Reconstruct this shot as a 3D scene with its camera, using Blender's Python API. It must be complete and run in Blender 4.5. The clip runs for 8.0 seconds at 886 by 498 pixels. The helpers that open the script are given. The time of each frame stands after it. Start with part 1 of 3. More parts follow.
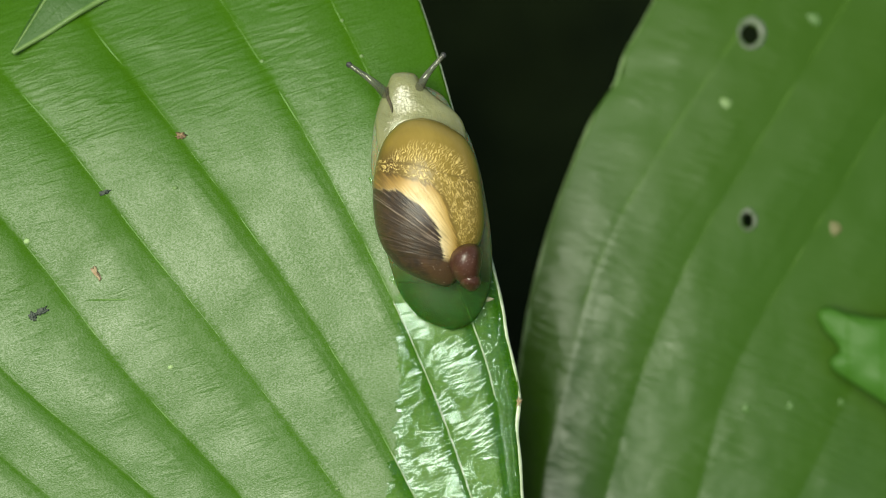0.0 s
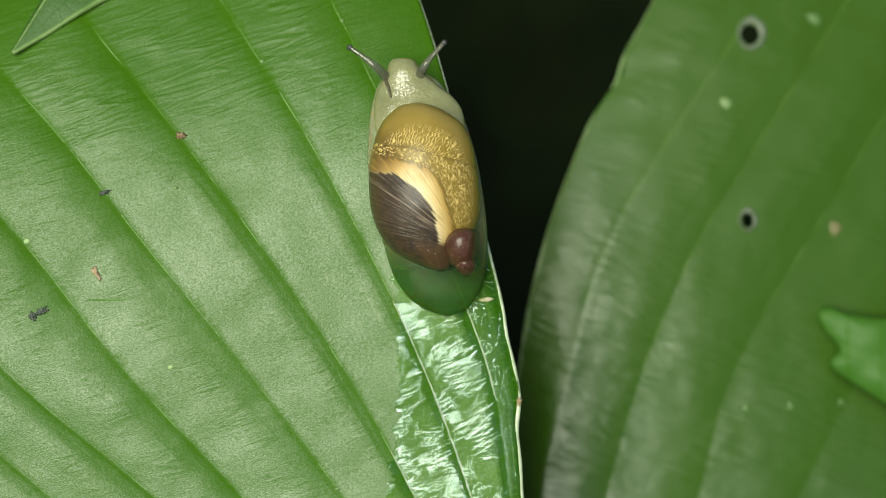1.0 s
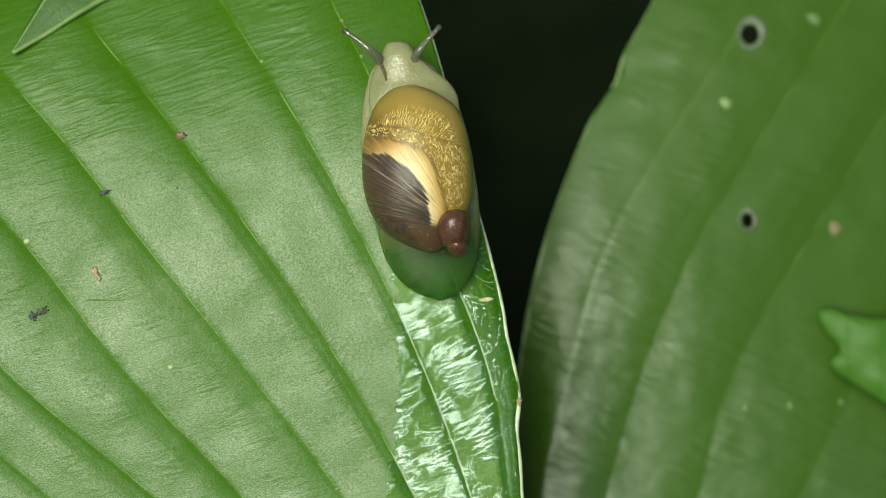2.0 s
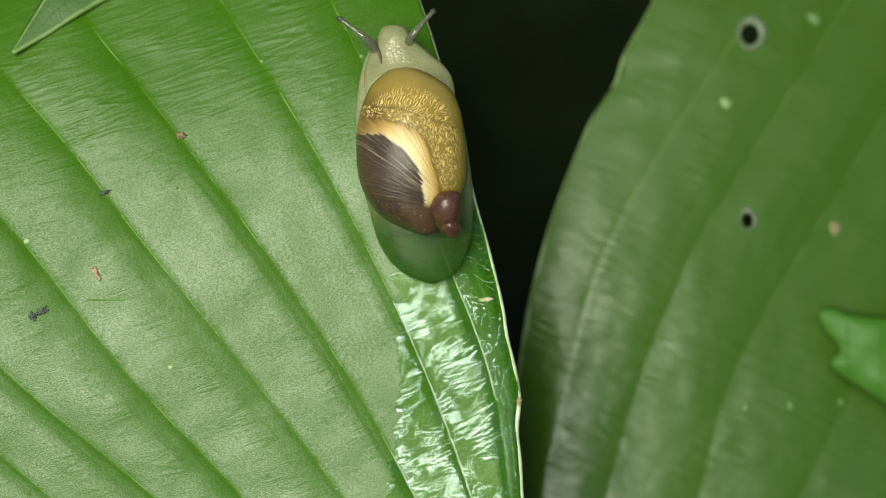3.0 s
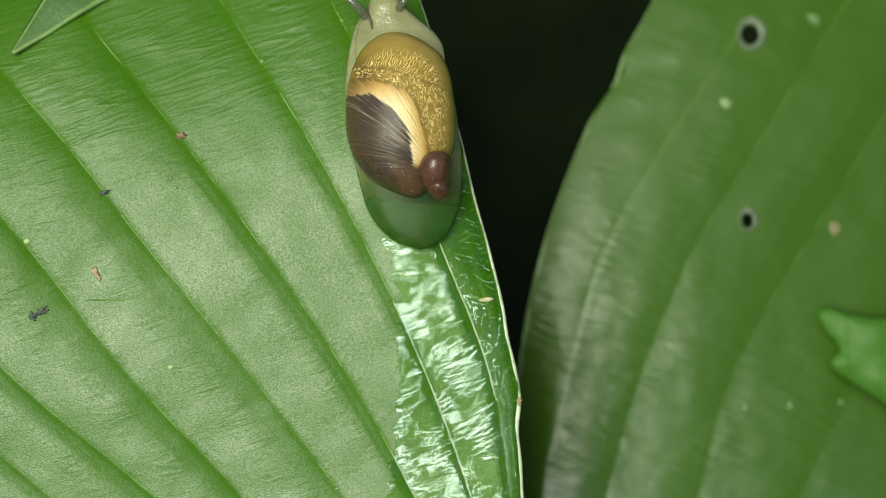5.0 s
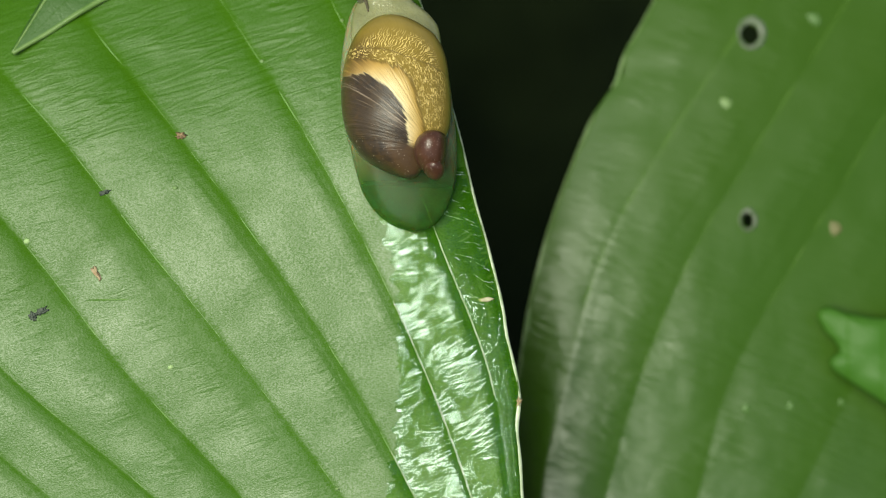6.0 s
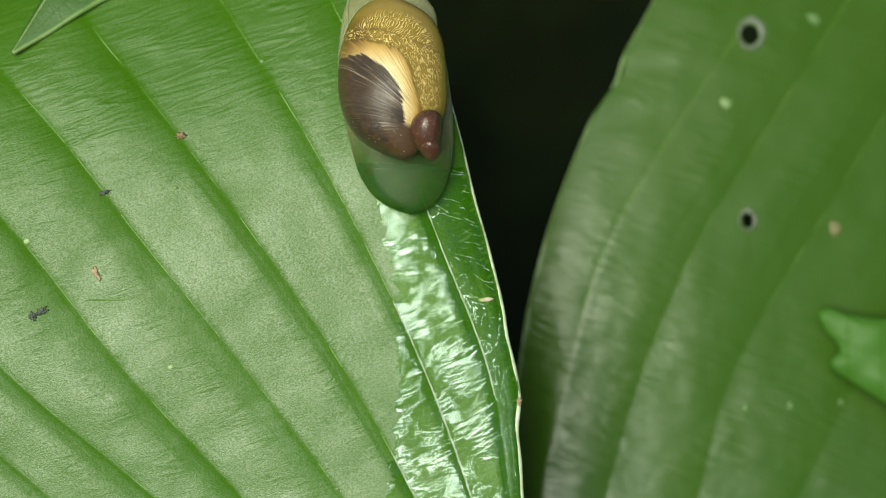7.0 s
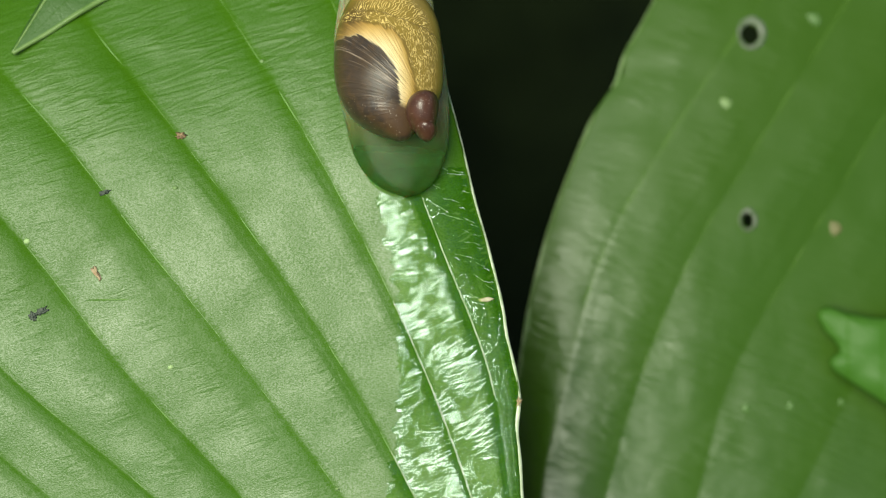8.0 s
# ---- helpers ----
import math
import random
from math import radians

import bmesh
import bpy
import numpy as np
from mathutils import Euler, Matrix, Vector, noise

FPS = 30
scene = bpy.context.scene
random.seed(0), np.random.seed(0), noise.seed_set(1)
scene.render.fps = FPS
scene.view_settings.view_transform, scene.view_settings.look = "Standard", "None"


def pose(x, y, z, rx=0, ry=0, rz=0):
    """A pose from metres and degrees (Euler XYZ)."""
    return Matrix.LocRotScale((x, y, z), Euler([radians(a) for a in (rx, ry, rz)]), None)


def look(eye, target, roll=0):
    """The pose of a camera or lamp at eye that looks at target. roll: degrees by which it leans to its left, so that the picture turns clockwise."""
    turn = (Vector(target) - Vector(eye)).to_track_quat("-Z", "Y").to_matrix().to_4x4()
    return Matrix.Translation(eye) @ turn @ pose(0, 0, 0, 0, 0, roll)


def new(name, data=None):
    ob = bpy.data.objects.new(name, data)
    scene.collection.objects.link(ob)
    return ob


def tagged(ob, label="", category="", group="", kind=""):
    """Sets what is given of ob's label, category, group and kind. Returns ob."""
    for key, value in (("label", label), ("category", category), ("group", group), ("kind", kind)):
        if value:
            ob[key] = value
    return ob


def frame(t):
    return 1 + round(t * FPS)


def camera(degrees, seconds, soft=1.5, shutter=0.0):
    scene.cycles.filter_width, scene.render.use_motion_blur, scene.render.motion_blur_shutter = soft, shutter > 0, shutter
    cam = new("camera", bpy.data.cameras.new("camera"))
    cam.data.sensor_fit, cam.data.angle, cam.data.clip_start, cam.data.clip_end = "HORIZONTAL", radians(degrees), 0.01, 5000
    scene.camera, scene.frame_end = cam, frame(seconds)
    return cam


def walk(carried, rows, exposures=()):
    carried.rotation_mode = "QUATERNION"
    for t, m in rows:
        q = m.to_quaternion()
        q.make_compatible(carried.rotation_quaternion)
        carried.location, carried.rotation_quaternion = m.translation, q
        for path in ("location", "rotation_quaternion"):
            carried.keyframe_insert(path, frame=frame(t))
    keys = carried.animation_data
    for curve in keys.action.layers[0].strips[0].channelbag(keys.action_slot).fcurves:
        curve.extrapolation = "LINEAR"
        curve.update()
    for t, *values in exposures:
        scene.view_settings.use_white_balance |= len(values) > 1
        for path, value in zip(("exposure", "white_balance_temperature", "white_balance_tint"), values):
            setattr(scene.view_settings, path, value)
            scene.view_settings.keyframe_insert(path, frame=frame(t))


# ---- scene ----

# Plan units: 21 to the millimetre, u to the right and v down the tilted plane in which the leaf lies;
# h is the height above that plane in millimetres, towards the eye.
DIST = 300.0
TILT = 60.0
ORIGIN = Vector((0.0, 0.0, 0.13))
VIEW = Matrix.Translation(ORIGIN) @ Matrix.Rotation(radians(90.0 - TILT), 4, "X")


def at(u, v, h=0.0):
    k = (1.0 - h / DIST) / 21000.0
    return Vector(((u - 784.0) * k, (441.0 - v) * k, h / 1000.0))


cam = camera(14.18, 8.0, soft=1.0)
cam.data.dof.use_dof = True
cam.data.dof.focus_distance = 0.2965
cam.data.dof.aperture_fstop = 21.0
EYE = VIEW @ Matrix.Translation((0, 0, DIST / 1000.0))
walk(cam, [(0.0, EYE), (8.0, EYE)], [(0.0, 0.51), (4.0, 0.54), (7.4, 0.55), (8.0, 0.63)])

# ---- light ----
SUN = (VIEW.to_3x3() @ Vector((-0.27, 0.11, 1.0))).normalized()
world = bpy.data.worlds.new("sky")
scene.world = world
world.use_nodes = True
wn = world.node_tree.nodes
sky = wn.new("ShaderNodeTexSky")
sky.sky_type = "NISHITA"
sky.sun_disc = False
sky.sun_elevation = math.asin(SUN.z)
sky.sun_rotation = math.atan2(SUN.x, SUN.y)
world.node_tree.links.new(sky.outputs[0], wn["Background"].inputs[0])
wn["Background"].inputs[1].default_value = 0.05
sun_data = bpy.data.lights.new("sun", "SUN")
sun_data.energy = 3.4
sun_data.angle = radians(38)
sun_data.color = (0.98, 1.0, 0.8)
sun = new("sun", sun_data)
sun.matrix_world = look(SUN * 3.0, (0, 0, 0))


# ---- materials ----
class Nodes:
    """A short way to write node trees."""

    def __init__(self, name):
        self.mat = bpy.data.materials.new(name)
        self.mat.use_nodes = True
        self.tree = self.mat.node_tree
        self.shader = self.tree.nodes["Principled BSDF"]
        self.out = self.tree.nodes["Material Output"]

    def put(self, socket, value):
        if isinstance(value, bpy.types.NodeSocket):
            self.tree.links.new(value, socket)
        elif isinstance(value, (tuple, list)) and len(value) == 3 and socket.type == "RGBA":
            socket.default_value = (*value, 1.0)
        else:
            socket.default_value = value

    def math(self, op, a, b=0.0, c=0.0, clamp=False):
        n = self.tree.nodes.new("ShaderNodeMath")
        n.operation, n.use_clamp = op, clamp
        for i, value in enumerate((a, b, c)):
            self.put(n.inputs[i], value)
        return n.outputs[0]

    def vec(self, op, a, b=(0, 0, 0), out=0):
        n = self.tree.nodes.new("ShaderNodeVectorMath")
        n.operation = op
        self.put(n.inputs[0], a)
        self.put(n.inputs[1], b)
        return n.outputs[out]

    def coords(self, which="Object"):
        return self.tree.nodes.new("ShaderNodeTexCoord").outputs[which]

    def scaled(self, v, s, turn=0.0):
        n = self.tree.nodes.new("ShaderNodeMapping")
        self.put(n.inputs["Vector"], v)
        n.inputs["Scale"].default_value = s
        n.inputs["Rotation"].default_value = (0, 0, turn)
        return n.outputs[0]

    def noise(self, v, scale, detail=3.0, rough=0.5, distort=0.0):
        n = self.tree.nodes.new("ShaderNodeTexNoise")
        self.put(n.inputs["Vector"], v)
        for key, value in (("Scale", scale), ("Detail", detail), ("Roughness", rough), ("Distortion", distort)):
            n.inputs[key].default_value = value
        return n.outputs[0]

    def ramp(self, fac, stops, ease="LINEAR"):
        n = self.tree.nodes.new("ShaderNodeValToRGB")
        n.color_ramp.interpolation = ease
        el = n.color_ramp.elements
        while len(el) < len(stops):
            el.new(0.5)
        for e, (p, c) in zip(el, stops):
            e.position = p
            e.color = (*c, 1.0) if isinstance(c, tuple) else (c, c, c, 1.0)
        self.put(n.inputs[0], fac)
        return n.outputs[0]

    def mix(self, fac, a, b, how="MIX"):
        n = self.tree.nodes.new("ShaderNodeMix")
        n.data_type, n.blend_type = "RGBA", how
        self.put(n.inputs[0], fac)
        self.put(n.inputs[6], a)
        self.put(n.inputs[7], b)
        return n.outputs[2]

    def bump(self, height, strength, distance, normal=None):
        n = self.tree.nodes.new("ShaderNodeBump")
        n.inputs["Strength"].default_value = strength
        n.inputs["Distance"].default_value = distance
        self.put(n.inputs["Height"], height)
        if normal is not None:
            self.put(n.inputs["Normal"], normal)
        return n.outputs[0]

    def set(self, **inputs):
        for key, value in inputs.items():
            self.put(self.shader.inputs[key.replace("_", " ")], value)
        return self


def leaf_material(name, deep, light, gloss, grain, wrinkle, shine=0.5, folds=(1.7, 1.1, 1.0), smooth_tip=True):
    """Waxy leaf: a sparkling cell grain, wrinkles across the veins, paler and darker patches. The UV map runs across (x) and along (y) the veins."""
    m = Nodes(name)
    ob, uv = m.coords("Object"), m.coords("UV")
    sep = m.tree.nodes.new("ShaderNodeSeparateXYZ")
    m.put(sep.inputs[0], uv)
    band = m.tree.nodes.new("ShaderNodeUVMap")
    band.uv_map = "Band"
    sep2 = m.tree.nodes.new("ShaderNodeSeparateXYZ")
    m.put(sep2.inputs[0], band.outputs[0])
    patch = m.noise(ob, 130.0, 4.0, 0.6)
    wide = m.noise(ob, 45.0, 3.0, 0.55)
    fold = m.noise(m.scaled(uv, folds), 1.0, 2.5, 0.5, 1.3)
    fold2 = m.noise(m.scaled(uv, (folds[0] * 2.1, folds[1] * 1.9, 1.0)), 1.0, 3.0, 0.6, 0.5)
    cells = m.noise(m.scaled(ob, (0.7, 1.0, 1.0), 0.25), 9000.0, 1.0, 0.6)
    # rises unevenly from the base of the blade to its tip
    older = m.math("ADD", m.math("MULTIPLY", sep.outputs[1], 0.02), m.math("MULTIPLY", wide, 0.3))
    # sheen put into the colour: stronger away from the creases and towards the tip
    sheen = m.math("ADD", m.math("MULTIPLY", sep2.outputs[0], 0.3), m.math("MULTIPLY_ADD", fold, 0.5, -0.25))
    sheen = m.math("MULTIPLY", m.ramp(sheen, [(0.0, 0.1), (0.7, 1.0)], "EASE"), m.ramp(patch, [(0.3, 0.45), (0.65, 1.0)]))
    sheen = m.math("MULTIPLY", sheen, m.ramp(older, [(0.2, 0.1), (0.72, 1.0)]))
    tone = m.mix(sheen, deep, light)
    tone = m.mix(m.ramp(wide, [(0.35, 0.35), (0.6, 0.0)]), tone, m.mix(1.0, tone, (0.8, 0.95, 0.9), "MULTIPLY"))
    tone = m.mix(m.ramp(cells, [(0.36, 0.45 * min(1.0, grain)), (0.5, 0.0)]), tone, m.mix(1.0, tone, (0.5, 0.62, 0.45), "MULTIPLY"))
    beside = m.math("ABSOLUTE", m.math("SUBTRACT", m.math("FRACT", m.math("ADD", sep.outputs[0], 0.5)), 0.5))
    beside = m.ramp(m.math("ADD", beside, m.math("ADD", m.math("MULTIPLY_ADD", cells, 0.08, -0.04), m.math("MULTIPLY_ADD", fold, 0.1, -0.05))), [(0.02, 1.0), (0.085, 0.0)])
    beside = m.math("MULTIPLY", beside, 1.0 if smooth_tip else 0.1)
    tone = m.mix(m.math("MULTIPLY", beside, 0.6), tone, deep)
    creased = m.ramp(older, [(0.4, 1.0), (0.66, 0.1)]) if smooth_tip else m.ramp(older, [(0.06, 0.1), (0.3, 1.0)])
    creased = m.math("MAXIMUM", creased, m.ramp(m.math("MULTIPLY", sep2.outputs[0], 0.2), [(0.1, 0.0), (0.2, 0.45), (0.35, 0.4), (0.5, 0.0)]))
    creased = m.math("MULTIPLY", creased, m.ramp(m.noise(ob, 170.0, 2.0), [(0.36, 0.35), (0.6, 1.0)]))
    n1 = m.bump(m.math("MULTIPLY", fold, creased), wrinkle, 0.0006)
    n2 = m.bump(m.math("MULTIPLY", fold2, creased), wrinkle, 0.0001, n1)
    n3 = m.bump(cells, grain, 0.000035, n2)
    rough = m.math("MULTIPLY_ADD", sheen, -0.04, m.math("MULTIPLY_ADD", m.noise(ob, 300.0, 3.0), 0.12, gloss))
    m.set(Base_Color=tone, Roughness=rough, Normal=n3, Subsurface_Weight=0.0)
    m.put(m.shader.inputs["Specular IOR Level"], m.math("MULTIPLY", m.math("MULTIPLY", m.math("MULTIPLY", m.ramp(sheen, [(0.0, 0.45), (0.7, 1.0)]), m.math("MULTIPLY_ADD", beside, -0.5, 1.0)), m.math("MULTIPLY_ADD", m.ramp(cells, [(0.36, 0.0), (0.66, 1.0)]), 1.3 * grain, 1.0 - 0.6 * grain)), shine))
    trans = m.tree.nodes.new("ShaderNodeBsdfTranslucent")
    m.put(trans.inputs["Color"], m.mix(0.5, tone, (0.2, 0.35, 0.03)))
    m.put(trans.inputs["Normal"], n3)
    both = m.tree.nodes.new("ShaderNodeMixShader")
    both.inputs[0].default_value = 0.15
    m.tree.links.new(m.shader.outputs[0], both.inputs[1])
    m.tree.links.new(trans.outputs[0], both.inputs[2])
    m.tree.links.new(both.outputs[0], m.out.inputs["Surface"])
    return m.mat


def plain_material(name, dark, light, scale, rough, bump=0.2, depth=0.0001, sss=0.0, spec=0.5):
    m = Nodes(name)
    ob = m.coords("Object")
    n = m.noise(ob, scale, 4.0, 0.6)
    f = m.noise(ob, scale * 7.0, 3.0, 0.6)
    tone = m.mix(m.ramp(n, [(0.32, 0.0), (0.68, 1.0)]), dark, light)
    m.set(Base_Color=tone, Roughness=rough, Normal=m.bump(f, bump, depth))
    m.shader.inputs["Specular IOR Level"].default_value = spec
    if sss:
        m.set(Subsurface_Weight=sss, Subsurface_Scale=0.0012)
        m.shader.inputs["Subsurface Radius"].default_value = (1.0, 0.8, 0.4)
    return m.mat


def slime_material():
    """A clear wet film, puckered across the veins: it only adds gloss over the leaf."""
    m = Nodes("slime_film")
    ob, uv = m.coords("Object"), m.coords("UV")
    fine = m.noise(m.scaled(uv, (6.0, 6.0, 1.0)), 1.0, 2.0, 0.5, 0.5)
    swell = m.noise(m.scaled(uv, (1.3, 1.2, 1.0)), 1.0, 3.0, 0.5)
    n1 = m.bump(swell, 1.0, 0.00012)
    n2 = m.bump(fine, 1.0, 0.000025, n1)
    glossy = m.tree.nodes.new("ShaderNodeBsdfGlossy")
    glossy.inputs["Color"].default_value = (0.8, 0.95, 1, 1)
    glossy.inputs["Roughness"].default_value = 0.1
    m.put(glossy.inputs["Normal"], n2)
    clear = m.tree.nodes.new("ShaderNodeBsdfTransparent")
    clear.inputs["Color"].default_value = (0.54, 0.75, 0.34, 1)
    fres = m.tree.nodes.new("ShaderNodeFresnel")
    fres.inputs["IOR"].default_value = 1.5
    m.put(fres.inputs["Normal"], n2)
    both = m.tree.nodes.new("ShaderNodeMixShader")
    m.put(both.inputs[0], m.math("MULTIPLY", m.math("MULTIPLY", fres.outputs[0], 1.5), m.ramp(m.noise(ob, 330.0, 5.0, 0.75), [(0.44, 0.06), (0.55, 1.0)])))
    m.tree.links.new(clear.outputs[0], both.inputs[1])
    m.tree.links.new(glossy.outputs[0], both.inputs[2])
    m.tree.links.new(both.outputs[0], m.out.inputs["Surface"])
    return m.mat


def shell_material():
    """Amber shell over a golden folded mantle, with a brown gland under the older whorl; rings follow the growth lines."""
    m = Nodes("amber_shell")
    ob = m.coords("Object")
    away = m.vec("SUBTRACT", ob, (-0.0042, -0.0046, 0.0))
    flat = m.vec("MULTIPLY", away, (1, 1, 0))
    r = m.math("MULTIPLY", m.vec("LENGTH", flat, out=1), 1000.0)
    wob = m.math("MULTIPLY_ADD", m.noise(ob, 900.0, 3.0), 0.3, -0.15)
    r = m.math("ADD", r, wob)
    sep = m.tree.nodes.new("ShaderNodeSeparateXYZ")
    m.put(sep.inputs[0], away)
    comb = m.tree.nodes.new("ShaderNodeCombineXYZ")
    spire = m.tree.nodes.new("ShaderNodeSeparateXYZ")
    m.put(spire.inputs[0], m.vec("SUBTRACT", ob, (0.0037, -0.0053, 0.0)))
    ang = m.math("ARCTAN2", spire.outputs[0], spire.outputs[1])
    far = m.math("MULTIPLY", m.vec("LENGTH", m.vec("MULTIPLY", m.vec("SUBTRACT", ob, (0.0037, -0.0053, 0.0)), (1, 1, 0)), out=1), 1000.0)
    m.put(comb.inputs[0], m.math("MULTIPLY", ang, 34.0))
    m.put(comb.inputs[1], m.math("MULTIPLY", far, 0.16))
    rings = m.noise(comb.outputs[0], 1.0, 3.0, 0.6)
    r = m.math("ADD", r, m.math("MULTIPLY_ADD", rings, 1.05, -0.525))
    q = m.math("DIVIDE", r, 12.0)
    # the pale band is widest half way round
    turn = m.math("ARCTAN2", sep.outputs[0], sep.outputs[1])
    swollen = m.math("MULTIPLY", m.ramp(m.math("MULTIPLY", turn, 0.6), [(0.2, 0.0), (0.45, 1.0), (0.72, 0.0)], "EASE"), m.ramp(q, [(0.462, 0.0), (0.56, 1.0)]))
    q = m.math("MULTIPLY_ADD", swollen, -0.045, q)
    zone = m.ramp(q, [(0.0, (0.058, 0.038, 0.022)), (0.3, (0.052, 0.035, 0.022)), (0.448, (0.042, 0.031, 0.024)), (0.462, (0.86, 0.7, 0.4)),
                      (0.505, (0.74, 0.53, 0.22)), (0.55, (0.42, 0.27, 0.065)), (0.566, (0.16, 0.1, 0.018)), (0.585, (0.24, 0.16, 0.026)), (0.8, (0.27, 0.185, 0.034)), (1.0, (0.3, 0.22, 0.05))])
    zone = m.mix(m.ramp(m.noise(ob, 600.0, 4.0, 0.6), [(0.35, 0.3), (0.6, 0.0)]), zone, m.mix(1.0, zone, (0.6, 0.62, 0.5), "MULTIPLY"))
    orange = m.math("MULTIPLY", m.ramp(q, [(0.452, 0.0), (0.462, 1.0), (0.55, 1.0), (0.57, 0.0)]), m.ramp(m.math("MULTIPLY", turn, 0.6), [(0.12, 0.85), (0.5, 0.0)]))
    zone = m.mix(orange, zone, (0.46, 0.27, 0.065))
    low = m.math("MULTIPLY_ADD", sep.outputs[0], 0.12, sep.outputs[1])
    low = m.math("MULTIPLY_ADD", low, 1000.0, m.math("MULTIPLY", wob, 2.0))
    low = m.ramp(m.math("MULTIPLY_ADD", low, 0.2, 0.5), [(0.53, 1.0), (0.6, 0.0)])
    zone = m.mix(low, zone, (0.038, 0.026, 0.017))
    zone = m.mix(m.math("MULTIPLY", low, m.ramp(m.noise(ob, 420.0, 2.0), [(0.48, 0.0), (0.62, 0.8)])), zone, (0.085, 0.046, 0.021))
    smudge = m.ramp(m.math("MULTIPLY", m.vec("LENGTH", m.vec("SUBTRACT", ob, (-0.0031, 0.0024, 0.0024)), out=1), 300.0), [(0.15, 0.9), (0.65, 0.0)])
    zone = m.mix(smudge, zone, (0.1, 0.06, 0.015))
    flank = m.ramp(m.math("MULTIPLY_ADD", sep.outputs[0], 1000.0, wob), [(0.3, 1.0), (2.0, 0.0)])
    zone = m.mix(m.math("MULTIPLY", flank, m.ramp(q, [(0.44, 0.15), (0.46, 0.75)])), zone, (0.15, 0.09, 0.026))
    brown = m.math("MAXIMUM", m.ramp(q, [(0.44, 1.0), (0.46, 0.0)]), low)
    # the suture of the mantle crosses the whorl; fine folds lie above it in an arc and below it in a strip
    own = m.tree.nodes.new("ShaderNodeSeparateXYZ")
    m.put(own.inputs[0], m.vec("SCALE", ob))
    own.inputs[0].links[0].from_node.inputs["Scale"].default_value = 1000.0
    seam = m.math("ADD", m.math("MULTIPLY_ADD", own.outputs[0], 0.238, own.outputs[1]), m.math("MULTIPLY_ADD", wob, 3.5, -2.42))
    above = m.ramp(m.math("MULTIPLY_ADD", seam, 0.5, 0.5), [(0.48, 0.0), (0.54, 1.0)])
    ridge = m.math("MULTIPLY", m.ramp(m.math("MULTIPLY_ADD", seam, 0.5, 0.5), [(0.42, 0.0), (0.48, 0.6), (0.5, 0.6), (0.56, 0.0)]), m.ramp(q, [(0.58, 0.0), (0.61, 1.0), (0.88, 1.0), (0.93, 0.0)]))
    arc = m.math("MULTIPLY", m.vec("LENGTH", m.vec("MULTIPLY", m.vec("SUBTRACT", ob, (-0.0003, 0.0008, 0.0)), (1, 1, 0)), out=1), 200.0)
    arc = m.ramp(m.math("ADD", arc, m.math("MULTIPLY", wob, 0.5)), [(0.7, 1.0), (0.84, 0.0)])
    strip = m.math("MULTIPLY", m.ramp(q, [(0.57, 0.0), (0.585, 1.0)]), m.ramp(m.math("MULTIPLY", own.outputs[0], 0.2), [(0.76, 1.0), (0.86, 0.0)]))
    gold = m.math("ADD", m.math("MULTIPLY", above, arc), m.math("MULTIPLY", m.math("SUBTRACT", 1.0, above), strip))
    zone = m.mix(ridge, zone, (0.12, 0.075, 0.014))
    gold = m.math("MULTIPLY", gold, m.math("SUBTRACT", 1.0, ridge))
    dust = m.math("MULTIPLY", m.ramp(m.noise(ob, 7500.0, 0.0), [(0.77, 0.0), (0.8, 0.6)]), low)
    zone = m.mix(dust, zone, (0.5, 0.42, 0.32))
    zone = m.mix(m.math("MULTIPLY", m.math("SUBTRACT", m.ramp(q, [(0.452, 0.0), (0.47, 1.0), (0.54, 1.0), (0.57, 0.0)]), low, clamp=True), m.ramp(rings, [(0.38, 0.65), (0.52, 0.0)])), zone, (0.4, 0.24, 0.06))
    # pale streaks along the growth lines: glints put into the colour
    glints = m.math("MULTIPLY", m.ramp(rings, [(0.55, 0.0), (0.66, 0.65)]), m.math("MULTIPLY", m.math("SUBTRACT", brown, low, clamp=True), m.ramp(q, [(0.2, 0.1), (0.4, 1.0)])))
    zone = m.mix(glints, zone, (0.5, 0.38, 0.28))
    zone = m.mix(m.math("MULTIPLY", brown, m.ramp(m.noise(ob, 1500.0, 4.0, 0.7), [(0.45, 0.0), (0.65, 0.45)])), zone, (0.1, 0.058, 0.022))
    # golden folds, their glitter painted in as lighter lines
    phase = m.math("ADD", m.math("MULTIPLY", m.math("MULTIPLY", turn, 42.0), above), m.math("MULTIPLY", m.math("MULTIPLY", r, 3.1), m.math("SUBTRACT", 1.0, above)))
    many = m.math("FRACT", m.math("ADD", phase, m.math("MULTIPLY", m.noise(ob, 1800.0, 1.0, 0.5), 3.2)))
    worm = m.math("ABSOLUTE", m.math("SUBTRACT", many, 0.5))
    lines = m.math("MULTIPLY", m.ramp(worm, [(0.1, 1.0), (0.22, 0.0)]), m.ramp(m.noise(ob, 2300.0, 1.0), [(0.36, 0.1), (0.5, 1.0)]))
    zone = m.mix(m.math("MULTIPLY", lines, gold), zone, (0.7, 0.51, 0.17))
    n1 = m.bump(m.math("MULTIPLY", lines, gold), 0.5, 0.00008, m.bump(m.math("MULTIPLY", rings, m.math("SUBTRACT", m.ramp(q, [(0.5, 1.0), (0.6, 0.06)]), m.math("MULTIPLY", low, 0.85), clamp=True)), 0.8, 0.0003))
    m.set(Base_Color=zone, Roughness=0.34, Normal=n1, Subsurface_Weight=0.0)
    m.set(Coat_Weight=0.4, Coat_Roughness=0.3, Coat_Normal=m.bump(rings, 0.35, 0.00012))
    m.shader.inputs["Specular IOR Level"].default_value = 0.28
    return m.mat


